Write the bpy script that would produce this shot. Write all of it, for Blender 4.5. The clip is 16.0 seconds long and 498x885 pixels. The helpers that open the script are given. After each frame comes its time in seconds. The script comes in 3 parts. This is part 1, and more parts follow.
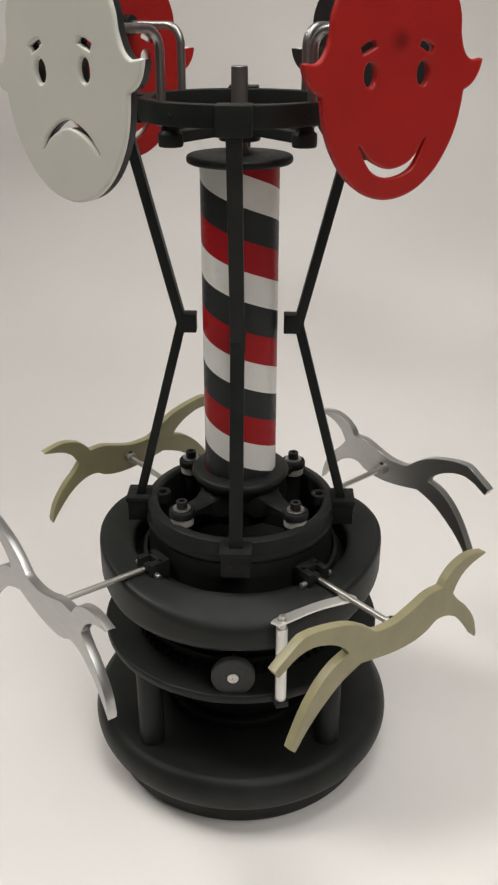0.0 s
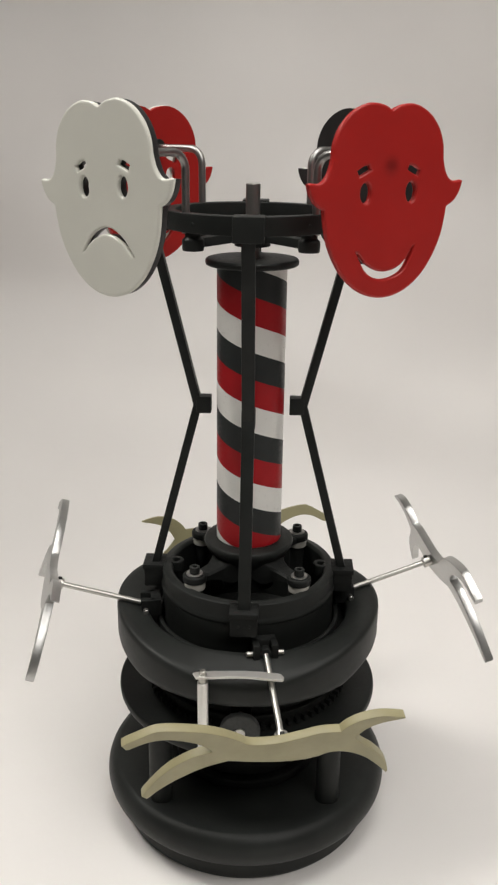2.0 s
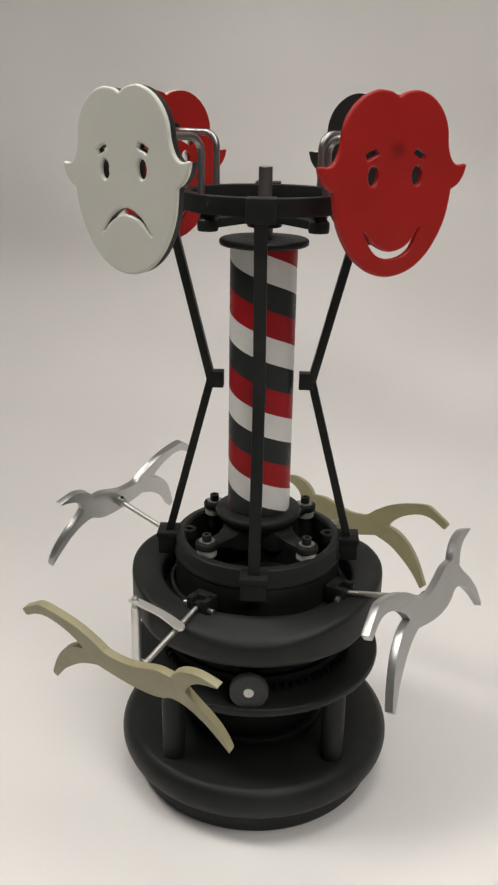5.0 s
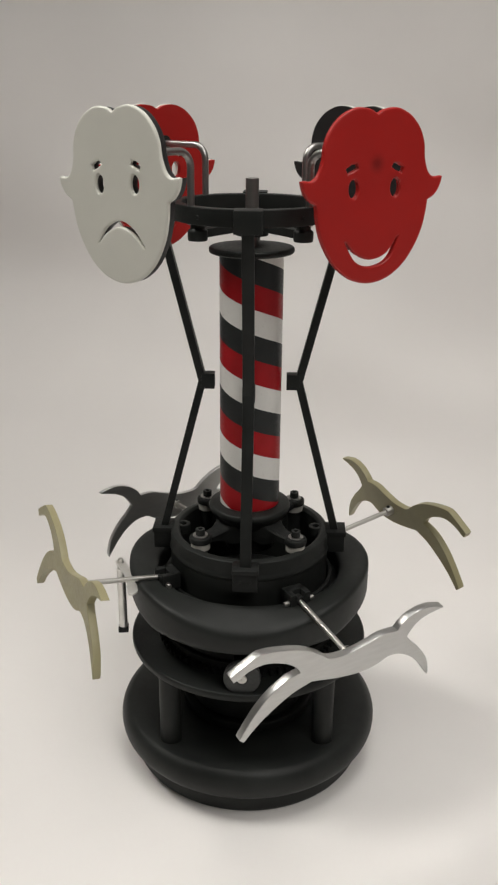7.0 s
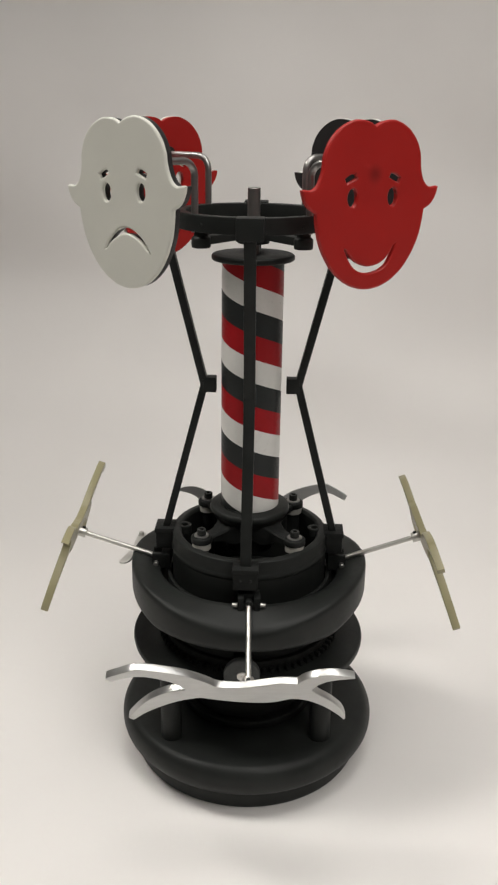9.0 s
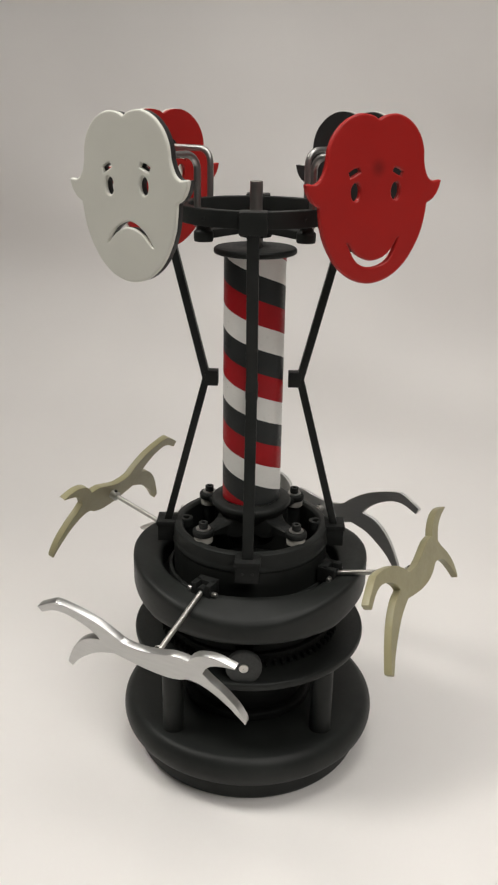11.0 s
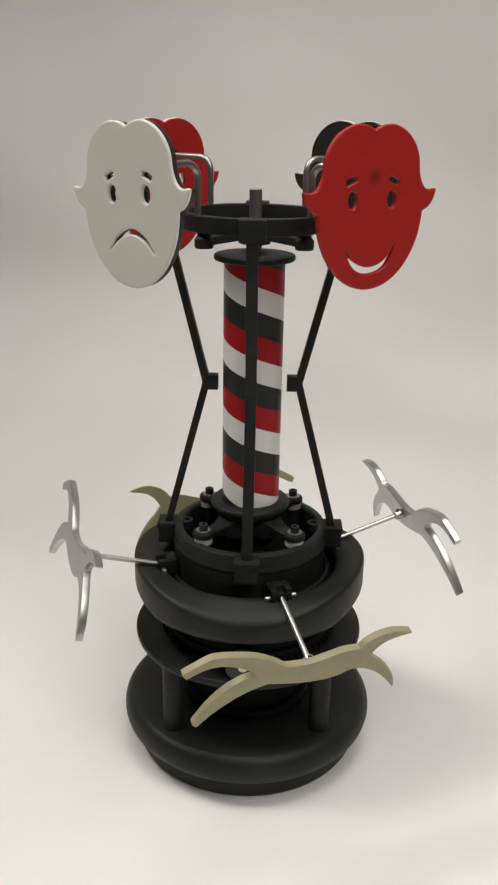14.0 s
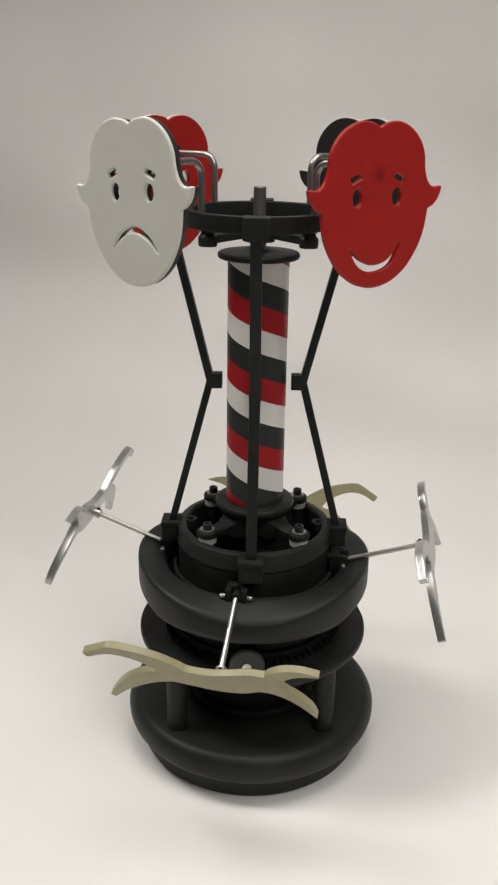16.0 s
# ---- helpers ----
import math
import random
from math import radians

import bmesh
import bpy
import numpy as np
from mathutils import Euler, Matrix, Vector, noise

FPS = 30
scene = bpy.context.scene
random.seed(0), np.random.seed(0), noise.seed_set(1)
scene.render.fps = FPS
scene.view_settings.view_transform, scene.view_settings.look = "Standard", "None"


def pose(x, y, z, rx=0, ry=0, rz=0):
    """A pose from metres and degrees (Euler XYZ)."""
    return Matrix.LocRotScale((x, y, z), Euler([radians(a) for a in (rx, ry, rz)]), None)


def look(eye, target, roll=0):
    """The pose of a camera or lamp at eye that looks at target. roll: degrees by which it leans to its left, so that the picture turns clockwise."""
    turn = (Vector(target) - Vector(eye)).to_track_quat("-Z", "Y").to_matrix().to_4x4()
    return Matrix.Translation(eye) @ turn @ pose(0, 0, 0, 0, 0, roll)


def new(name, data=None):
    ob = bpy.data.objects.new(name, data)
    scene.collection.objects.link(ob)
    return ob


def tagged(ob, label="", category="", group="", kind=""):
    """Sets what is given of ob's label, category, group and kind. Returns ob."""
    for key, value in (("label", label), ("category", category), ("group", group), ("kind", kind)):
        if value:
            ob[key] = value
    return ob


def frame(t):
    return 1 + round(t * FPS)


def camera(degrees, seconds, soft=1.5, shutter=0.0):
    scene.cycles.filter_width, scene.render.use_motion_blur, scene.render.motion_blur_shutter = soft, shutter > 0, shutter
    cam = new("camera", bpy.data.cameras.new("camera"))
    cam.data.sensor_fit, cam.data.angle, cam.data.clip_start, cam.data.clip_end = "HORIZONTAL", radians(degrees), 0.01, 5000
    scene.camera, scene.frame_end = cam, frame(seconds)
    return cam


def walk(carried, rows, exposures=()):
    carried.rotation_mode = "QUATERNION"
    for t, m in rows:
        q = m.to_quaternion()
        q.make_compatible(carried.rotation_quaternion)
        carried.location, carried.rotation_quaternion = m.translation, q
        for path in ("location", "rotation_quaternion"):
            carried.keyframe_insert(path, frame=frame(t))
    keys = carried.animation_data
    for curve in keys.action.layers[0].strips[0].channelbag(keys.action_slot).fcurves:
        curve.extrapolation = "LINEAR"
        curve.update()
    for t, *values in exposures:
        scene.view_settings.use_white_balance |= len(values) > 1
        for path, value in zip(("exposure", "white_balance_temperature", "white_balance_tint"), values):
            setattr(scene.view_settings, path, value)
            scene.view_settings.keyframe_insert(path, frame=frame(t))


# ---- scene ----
# camera
cam = camera(30.80, 16.0, soft=2.3)
walk(cam, [
    (0, look((0.0196, -0.5911, 0.5467), (0.0053, 0.0403, 0.2449), 0.12)),
    (0.5, look((0.0188, -0.5963, 0.5439), (-0.0021, 0.0434, 0.2605), 0.08)),
    (1, look((0.0168, -0.6060, 0.5492), (-0.0071, 0.0453, 0.2939), 0.02)),
    (1.5, look((0.0139, -0.6237, 0.5491), (-0.0016, 0.0317, 0.3036), 0.46)),
    (2, look((0.0165, -0.6566, 0.5549), (-0.0008, 0.0037, 0.3231), 0.73)),
    (2.5, look((0.0147, -0.6678, 0.5518), (-0.0045, -0.0068, 0.3223), 0.85)),
    (3, look((0.0154, -0.6747, 0.5517), (-0.0017, -0.0132, 0.3236), 1.11)),
    (3.5, look((0.0156, -0.6787, 0.5532), (-0.0056, -0.0195, 0.3188), 1.30)),
    (6, look((0.0160, -0.7036, 0.5645), (-0.0061, -0.0489, 0.3177), 0.71)),
    (6.5, look((0.0163, -0.7153, 0.5698), (0.0018, -0.0611, 0.3212), 0.85)),
    (7, look((0.0194, -0.7176, 0.5737), (0.0009, -0.0638, 0.3244), 0.48)),
    (7.5, look((0.0174, -0.7213, 0.5714), (-0.0003, -0.0675, 0.3220), 0.51)),
    (8, look((0.0195, -0.7284, 0.5690), (0.0023, -0.0735, 0.3224), 0.63)),
    (8.5, look((0.0153, -0.7325, 0.5699), (0.0016, -0.0768, 0.3251), 0.90)),
    (9, look((0.0171, -0.7388, 0.5710), (0.0007, -0.0811, 0.3320), 0.80)),
    (11.5, look((0.0110, -0.7387, 0.5769), (-0.0012, -0.0842, 0.3288), 0.94)),
    (12, look((0.0142, -0.7399, 0.5785), (0.0013, -0.0845, 0.3330), 0.87)),
    (12.5, look((0.0150, -0.7472, 0.5719), (0.0042, -0.0884, 0.3356), 0.82)),
    (13, look((0.0146, -0.7464, 0.5777), (0.0044, -0.0897, 0.3358), 1.03)),
    (13.5, look((0.0084, -0.7480, 0.5775), (-0.0019, -0.0917, 0.3344), 1.00)),
    (14, look((0.0120, -0.7521, 0.5777), (-0.0003, -0.0958, 0.3347), 0.98)),
    (14.5, look((0.0138, -0.7524, 0.5743), (0.0014, -0.0952, 0.3337), 0.86)),
    (15, look((0.0158, -0.7528, 0.5706), (0.0002, -0.0936, 0.3358), 0.64)),
    (15.5, look((0.0129, -0.7511, 0.5796), (-0.0002, -0.0949, 0.3362), 0.81)),
    (16, look((0.0132, -0.7479, 0.5785), (-0.0034, -0.0927, 0.3328), 0.87)),
], exposures=((0.0, -0.20), (1.0, -0.09), (2.0, -0.08), (3.5, -0.08), (6.0, -0.32), (6.5, -0.27), (7.0, -0.25), (8.0, -0.23), (9.0, -0.20), (11.5, -0.18), (16.0, -0.17)))

# world, lights
world = bpy.data.worlds.new("room_air")
scene.world = world
world.use_nodes = True
world.node_tree.nodes["Background"].inputs[0].default_value = (0.9, 0.93, 1.0, 1)
world.node_tree.nodes["Background"].inputs[1].default_value = 0.05


def area_lamp(name, eye, target, size_x, size_y, power, colour, spread=180):
    data = bpy.data.lights.new(name, "AREA")
    data.shape, data.size, data.size_y, data.energy, data.color = "RECTANGLE", size_x, size_y, power, colour
    data.spread = radians(spread)       # a narrower beam keeps the backdrop dimmer than the floor
    lamp = new(name, data)
    lamp.matrix_world = look(eye, target)
    return lamp


area_lamp("unseen_overhead_lamp", (-1.05, -0.02, 1.86), (0.10, -0.16, 0), 0.5, 0.5, 6.3, (1.0, 0.965, 0.905), 85)
# added fill lamp straight overhead, only there to brighten the floor
area_lamp("unseen_overhead_lamp", (0.15, -0.15, 1.88), (0.15, -0.15, 0), 0.9, 0.6, 4.0, (1.0, 0.975, 0.93), 95)
# wide unseen lamp at front right, added to fill the front sides
area_lamp("unseen_overhead_lamp", (0.80, -1.20, 1.88), (0.80, -1.20, 0), 1.2, 1.2, 26, (1.0, 0.968, 0.925))


# materials
def material(name, base, rough=0.5, metal=0.0, vary=0.12, scale=60.0, bump=0.1, bump_scale=400.0, rough_vary=0.12,
             stretch=(1, 1, 1), coat=0.0, spec=0.5):
    m = bpy.data.materials.new(name)
    m.use_nodes = True
    nt = m.node_tree
    n, l = nt.nodes, nt.links
    p = n["Principled BSDF"]
    p.inputs["Metallic"].default_value = metal
    p.inputs["Specular IOR Level"].default_value = spec
    p.inputs["Coat Weight"].default_value = coat
    p.inputs["Coat Roughness"].default_value = 0.25
    tc = n.new("ShaderNodeTexCoord")
    mp = n.new("ShaderNodeMapping")
    mp.inputs["Scale"].default_value = stretch
    l.new(tc.outputs["Object"], mp.inputs["Vector"])
    big = n.new("ShaderNodeTexNoise")
    big.inputs["Scale"].default_value, big.inputs["Detail"].default_value = scale, 5
    l.new(mp.outputs[0], big.inputs["Vector"])
    fine = n.new("ShaderNodeTexNoise")
    fine.inputs["Scale"].default_value, fine.inputs["Detail"].default_value = bump_scale, 4
    l.new(mp.outputs[0], fine.inputs["Vector"])
    ramp = n.new("ShaderNodeMapRange")
    ramp.inputs["From Min"].default_value, ramp.inputs["From Max"].default_value = 0.3, 0.7
    ramp.inputs["To Min"].default_value, ramp.inputs["To Max"].default_value = 1 - vary, 1 + vary
    l.new(big.outputs["Fac"], ramp.inputs["Value"])
    mul = n.new("ShaderNodeVectorMath")
    mul.operation = "SCALE"
    mul.inputs[0].default_value = base
    l.new(ramp.outputs[0], mul.inputs["Scale"])
    l.new(mul.outputs[0], p.inputs["Base Color"])
    rr = n.new("ShaderNodeMapRange")
    rr.inputs["From Min"].default_value, rr.inputs["From Max"].default_value = 0.3, 0.7
    rr.inputs["To Min"].default_value, rr.inputs["To Max"].default_value = rough - rough_vary, rough + rough_vary
    l.new(fine.outputs["Fac"], rr.inputs["Value"])
    l.new(rr.outputs[0], p.inputs["Roughness"])
    b = n.new("ShaderNodeBump")
    b.inputs["Strength"].default_value, b.inputs["Distance"].default_value = bump, 0.00012
    l.new(fine.outputs["Fac"], b.inputs["Height"])
    l.new(b.outputs[0], p.inputs["Normal"])
    return m


PAPER = material("white_paper", (0.80, 0.775, 0.755), 0.85, vary=0.025, scale=3.0, bump=0.05, bump_scale=180)
WALL = material("wall_paint", (0.42, 0.41, 0.395), 0.8, vary=0.05, scale=4, bump_scale=90)
TABLE = material("table_wood", (0.30, 0.21, 0.13), 0.5, scale=12, stretch=(1, 8, 1))
BLACK = material("black_satin_plastic", (0.0150, 0.0164, 0.0154), 0.46, vary=0.2, scale=40, bump=0.05, bump_scale=350, rough_vary=0.05, spec=0.19)
BLACK_TURNED = material("black_turned_body", (0.0150, 0.0166, 0.0155), 0.48, vary=0.25, scale=30, bump=0.02, bump_scale=250, rough_vary=0.03, spec=0.21)
MATT = material("matt_black_print", (0.0125, 0.0134, 0.0128), 0.6, vary=0.2, scale=60, bump=0.2, bump_scale=350, stretch=(1, 1, 3), spec=0.18)
RUBBER = material("dark_grey_rubber", (0.030, 0.032, 0.031), 0.7, vary=0.1)
STEEL = material("bright_steel", (0.52, 0.51, 0.48), 0.40, metal=1.0, vary=0.03, bump=0.0, rough_vary=0.006)
GREY_STEEL = material("grey_steel_rod", (0.36, 0.35, 0.34), 0.38, metal=1.0, vary=0.04, bump=0.0, rough_vary=0.008)
DARK_STEEL = material("dark_steel", (0.24, 0.23, 0.22), 0.40, metal=0.9, vary=0.08, bump=0.0, rough_vary=0.02)
SHEET = material("zinc_sheet", (0.72, 0.71, 0.68), 0.40, metal=0.8, vary=0.05, bump=0.0, rough_vary=0.01)
NYLON = material("white_nylon", (0.50, 0.485, 0.44), 0.45, vary=0.05)
IVORY = material("ivory_acrylic", (0.67, 0.665, 0.60), 0.42, vary=0.025, scale=25, bump=0.02, bump_scale=120, rough_vary=0.05)
RED = material("red_acrylic", (0.37, 0.0115, 0.009), 0.42, vary=0.06, scale=25, bump=0.02, bump_scale=120, rough_vary=0.05, spec=0.4)
BLACK_ACRYLIC = material("black_acrylic", (0.018, 0.018, 0.018), 0.4, vary=0.1)
GOLD = material("dull_gold_paint", (0.30, 0.272, 0.155), 0.42, vary=0.07, scale=60, bump=0.05, bump_scale=300, rough_vary=0.06)
SILVER = material("brushed_silver", (0.50, 0.50, 0.49), 0.34, metal=0.95, vary=0.04, scale=60, bump=0.0, bump_scale=200, stretch=(1, 1, 5), rough_vary=0.012)
STRIPE_WHITE = material("white_stripe_paint", (0.74, 0.73, 0.70), 0.36, vary=0.03)
STRIPE_DARK = material("charcoal_stripe_paint", (0.016, 0.019, 0.019), 0.42, vary=0.10, spec=0.3)
STRIPE_RED = material("red_stripe_paint", (0.33, 0.004, 0.008), 0.42, vary=0.10, spec=0.25)


def smudged(m, centre, near, far, dark):
    """Adds a scorched smudge round a point of the object to a material."""
    nt = m.node_tree
    n, l = nt.nodes, nt.links
    p = n["Principled BSDF"]
    old = p.inputs["Base Color"].links[0].from_socket
    tc, d, rng, mix = n.new("ShaderNodeTexCoord"), n.new("ShaderNodeVectorMath"), n.new("ShaderNodeMapRange"), n.new("ShaderNodeVectorMath")
    d.operation, mix.operation = "DISTANCE", "SCALE"
    d.inputs[1].default_value = centre
    rng.interpolation_type = "SMOOTHSTEP"
    for key, value in (("From Min", near), ("From Max", far), ("To Min", dark), ("To Max", 1.0)):
        rng.inputs[key].default_value = value
    l.new(tc.outputs["Object"], d.inputs[0])
    l.new(d.outputs["Value"], rng.inputs["Value"])
    l.new(old, mix.inputs[0])
    l.new(rng.outputs[0], mix.inputs["Scale"])
    l.new(mix.outputs[0], p.inputs["Base Color"])
    return m


RED_SMUDGED = smudged(material("smudged_red_acrylic", (0.37, 0.0115, 0.009), 0.42, vary=0.06, scale=25, bump=0.02, bump_scale=120, rough_vary=0.05, spec=0.4),
                      (0.001, 0.016, 0.0025), 0.0005, 0.0085, 0.55)


# mesh helpers
def part(name, bm, mat, parent=None, label="", smooth=40):
    me = bpy.data.meshes.new(name)
    bm.normal_update()
    for f in bm.faces:
        f.smooth = True
    for e in bm.edges:
        if len(e.link_faces) == 2 and e.calc_face_angle(0) > radians(smooth):
            e.smooth = False
    bm.to_mesh(me)
    bm.free()
    for one in (mat if isinstance(mat, (list, tuple)) else [mat]):
        me.materials.append(one)
    ob = new(name, me)
    if parent is not None:
        ob.parent = parent
    if label:
        ob["label"] = label
    return ob


def lathe(bm, profile, m=None, seg=96, closed=True, wave=None):
    """Turns (radius, z) points round z. wave(angle, r, z) gives a z to use instead."""
    rings = []
    for k in range(seg):
        a = 2 * math.pi * k / seg
        rings.append([bm.verts.new((r * math.cos(a), r * math.sin(a), wave(a, r, z) if wave else z)) for r, z in profile])
    n = len(profile)
    for k in range(seg):
        p, q = rings[k], rings[(k + 1) % seg]
        for i in range(n if closed else n - 1):
            j = (i + 1) % n
            bm.faces.new((p[i], q[i], q[j], p[j]))
    if m is not None:
        bmesh.ops.transform(bm, matrix=m, verts=[v for ring in rings for v in ring])
    return bm


def rounded(points, r=0.001, steps=3):
    """A closed profile with its corners rounded."""
    out = []
    n = len(points)
    for i in range(n):
        p, c, q = Vector(points[i - 1]), Vector(points[i]), Vector(points[(i + 1) % n])
        rr = min(r, (p - c).length * 0.45, (q - c).length * 0.45)
        a, b = c + (p - c).normalized() * rr, c + (q - c).normalized() * rr
        for s in range(steps + 1):
            t = s / steps
            out.append(tuple(a * (1 - t) ** 2 + c * 2 * t * (1 - t) + b * t * t))
    return out


def ring_profile(r0, r1, z0, z1, bevel=0.001):
    return rounded([(r0, z0), (r1, z0), (r1, z1), (r0, z1)], bevel)


def box(bm, size, m, bevel=0.0008, segments=2):
    made = bmesh.ops.create_cube(bm, size=1, matrix=Matrix.Diagonal((*size, 1)))["verts"]
    if bevel:
        edges = list({e for v in made for e in v.link_edges})
        res = bmesh.ops.bevel(bm, geom=edges, offset=bevel, segments=segments, affect="EDGES", profile=0.6)
        made = list({v for f in res["faces"] for v in f.verts} | {v for v in made if v.is_valid})
    bmesh.ops.transform(bm, matrix=m, verts=made)
    return bm


def bar(bm, p, q, r, seg=20, bevel=0.0004):
    """A round bar from p to q with softened ends."""
    p, q = Vector(p), Vector(q)
    turn = (q - p).to_track_quat("Z", "Y").to_matrix().to_4x4()
    h = (q - p).length
    prof = [(0.00005, 0), (r - bevel, 0), (r, bevel), (r, h - bevel), (r - bevel, h), (0.00005, h)]
    return lathe(bm, prof, Matrix.Translation(p) @ turn, seg, closed=False)


def tube_along(bm, points, r, seg=16):
    """A round rod swept along points."""
    pts = [Vector(p) for p in points]
    rings = []
    side = None
    for i, p in enumerate(pts):
        d = (pts[min(i + 1, len(pts) - 1)] - pts[max(i - 1, 0)]).normalized()
        side = d.orthogonal().normalized() if side is None else (side - d * side.dot(d)).normalized()
        up = d.cross(side)
        rings.append([bm.verts.new(p + (side * math.cos(2 * math.pi * k / seg) + up * math.sin(2 * math.pi * k / seg)) * r) for k in range(seg)])
    for a, b in zip(rings, rings[1:]):
        for k in range(seg):
            bm.faces.new((a[k], a[(k + 1) % seg], b[(k + 1) % seg], b[k]))
    bm.faces.new(rings[0][::-1])
    bm.faces.new(rings[-1])
    return bm


def smooth_line(points, steps=5, closed=False):
    """A Catmull-Rom line through points; a point given twice makes a sharp corner."""
    pts = [Vector(p) for p in points]
    n = len(pts)
    out = []
    for i in range(n if closed else n - 1):
        p0, p1, p2, p3 = (pts[(i + k) % n] if closed else pts[min(max(i + k, 0), n - 1)] for k in (-1, 0, 1, 2))
        if (p1 - p2).length < 1e-7:
            continue
        for s in range(steps):
            t = s / steps
            out.append(0.5 * (2 * p1 + (p2 - p0) * t + (2 * p0 - 5 * p1 + 4 * p2 - p3) * t * t + (3 * p1 - p0 - 3 * p2 + p3) * t ** 3))
    if not closed:
        out.append(pts[-1])
    return out


def grown(loop, by):
    """A closed loop moved outward by so much."""
    pts = [Vector((p[0], p[1])) for p in loop]
    n = len(pts)
    turn = sum(pts[i - 1].x * pts[i].y - pts[i].x * pts[i - 1].y for i in range(n))
    sign = 1 if turn > 0 else -1
    out = []
    for i in range(n):
        d = (pts[(i + 1) % n] - pts[i - 1])
        d = d.normalized() if d.length > 1e-9 else Vector((1, 0))
        out.append(pts[i] + Vector((d.y, -d.x)) * sign * by)
    # where a narrow tip folds over itself, its points are left out
    ring = np.array([(p.x, p.y) for p in pts])
    nxt = np.roll(ring, -1, axis=0) - ring
    size = np.maximum((nxt ** 2).sum(axis=1), 1e-14)
    kept = []
    for p in out:
        v = np.array((p.x, p.y)) - ring
        along = np.clip((v * nxt).sum(axis=1) / size, 0, 1)[:, None]
        if ((v - nxt * along) ** 2).sum(axis=1).min() > (0.96 * by) ** 2:
            kept.append(p)
    return kept


def plate(name, loops, thick, mat, parent, m, bevel=0.0008, label=""):
    """A flat plate cut along closed loops (the outline first, then its holes), standing on its local x-y plane."""
    cu = bpy.data.curves.new(name, "CURVE")
    cu.dimensions, cu.fill_mode = "2D", "BOTH"
    cu.extrude, cu.bevel_depth, cu.bevel_resolution = thick / 2 - bevel, bevel, 2
    for k, loop in enumerate(loops):
        loop = grown(loop, -bevel if k == 0 else bevel)
        sp = cu.splines.new("POLY")
        sp.points.add(len(loop) - 1)
        for pt, v in zip(sp.points, loop):
            pt.co = (v[0], v[1], 0, 1)
        sp.use_cyclic_u = True
    tmp = bpy.data.objects.new(name, cu)
    scene.collection.objects.link(tmp)
    bpy.context.view_layer.update()
    me = bpy.data.meshes.new_from_object(tmp.evaluated_get(bpy.context.evaluated_depsgraph_get()))
    bpy.data.objects.remove(tmp)
    bm = bmesh.new()
    bm.from_mesh(me)
    bmesh.ops.remove_doubles(bm, verts=bm.verts, dist=1e-6)
    bmesh.ops.transform(bm, matrix=m, verts=bm.verts)
    up = m.to_3x3() @ Vector((0, 0, 1))
    ob = part(name, bm, mat, parent, label, smooth=25)
    for f in ob.data.polygons:
        if abs(f.normal.dot(up)) > 0.99:
            f.use_smooth = False
    return ob


# ---- setting: a white paper sheet over a table, swept up behind, in a plain room ----
def sheet():
    bm = bmesh.new()
    line = [(y, 0.0) for y in np.linspace(-1.1, 0.32, 60)]
    bend, end = 0.40, radians(81)
    line += [(0.32 + bend * math.sin(a), bend * (1 - math.cos(a))) for a in np.linspace(0, end, 50)[1:]]
    far, high = line[-1]
    line += [(far + s * math.cos(end), high + s * math.sin(end)) for s in np.linspace(0, 1.48, 60)[1:]]
    xs = np.linspace(-1.7, 1.7, 150)
    grid = []
    for k, (y, z) in enumerate(line):
        row = []
        for xx in xs:
            lift = max(0.0, min(y - 0.15 + z, 0.7)) * 0.085
            w = noise.noise((xx * 2.3, y * 2.0 + z * 1.4, 0.3)) * lift + noise.noise((xx * 3.1 + 4.0, y * 4.5 + z * 4.5, 1.7)) * lift * 0.8
            row.append(bm.verts.new((xx, y - w - 0.32 * xx * min(1.0, max(0.0, y - 0.32)), z + max(0, w) * 0.4)))
        grid.append(row)
    for a, b in zip(grid, grid[1:]):
        for i in range(len(xs) - 1):
            bm.faces.new((a[i], a[i + 1], b[i + 1], b[i]))
    ob = part("backdrop", bm, PAPER, smooth=80)
    tagged(ob, "white paper sheet swept up behind the sculpture", "backdrop", kind="structure")


def slab(name, size, at, mat, label):
    bm = bmesh.new()
    box(bm, size, pose(*at), bevel=0)
    tagged(part(name, bm, mat), label, name.split("_")[0], kind="structure")


sheet()
slab("table_top", (3.5, 2.7, 0.04), (0, 0.22, -0.0225), TABLE, "plain table top under the white paper sheet")
slab("floor", (6.4, 6.4, 0.1), (0, -0.6, -0.80), WALL, "plain grey room floor under the table")
slab("ceiling", (6.4, 6.4, 0.1), (0, -0.6, 1.97), WALL, "plain pale room ceiling above the table")
slab("wall_north", (6.2, 0.1, 2.67), (0, 2.45, 0.585), WALL, "plain pale room wall behind the backdrop")
slab("wall_south", (6.2, 0.1, 2.67), (0, -3.65, 0.585), WALL, "plain pale room wall behind the camera")
slab("wall_west", (0.1, 6.2, 2.67), (-3.1, -0.6, 0.585), WALL, "plain pale room side wall")
slab("wall_east", (0.1, 6.2, 2.67), (3.1, -0.6, 0.585), WALL, "plain pale room side wall")

# ---- the sculpture ----
sculpture = tagged(new("kinetic_sculpture"),
                   "black motorised sculpture with striped pole, cut-out faces and leaping animals", "sculpture")


def polar(r, deg, z=0.0, turn=0.0):
    return Vector((r * math.cos(radians(deg) + turn), r * math.sin(radians(deg) + turn), z))


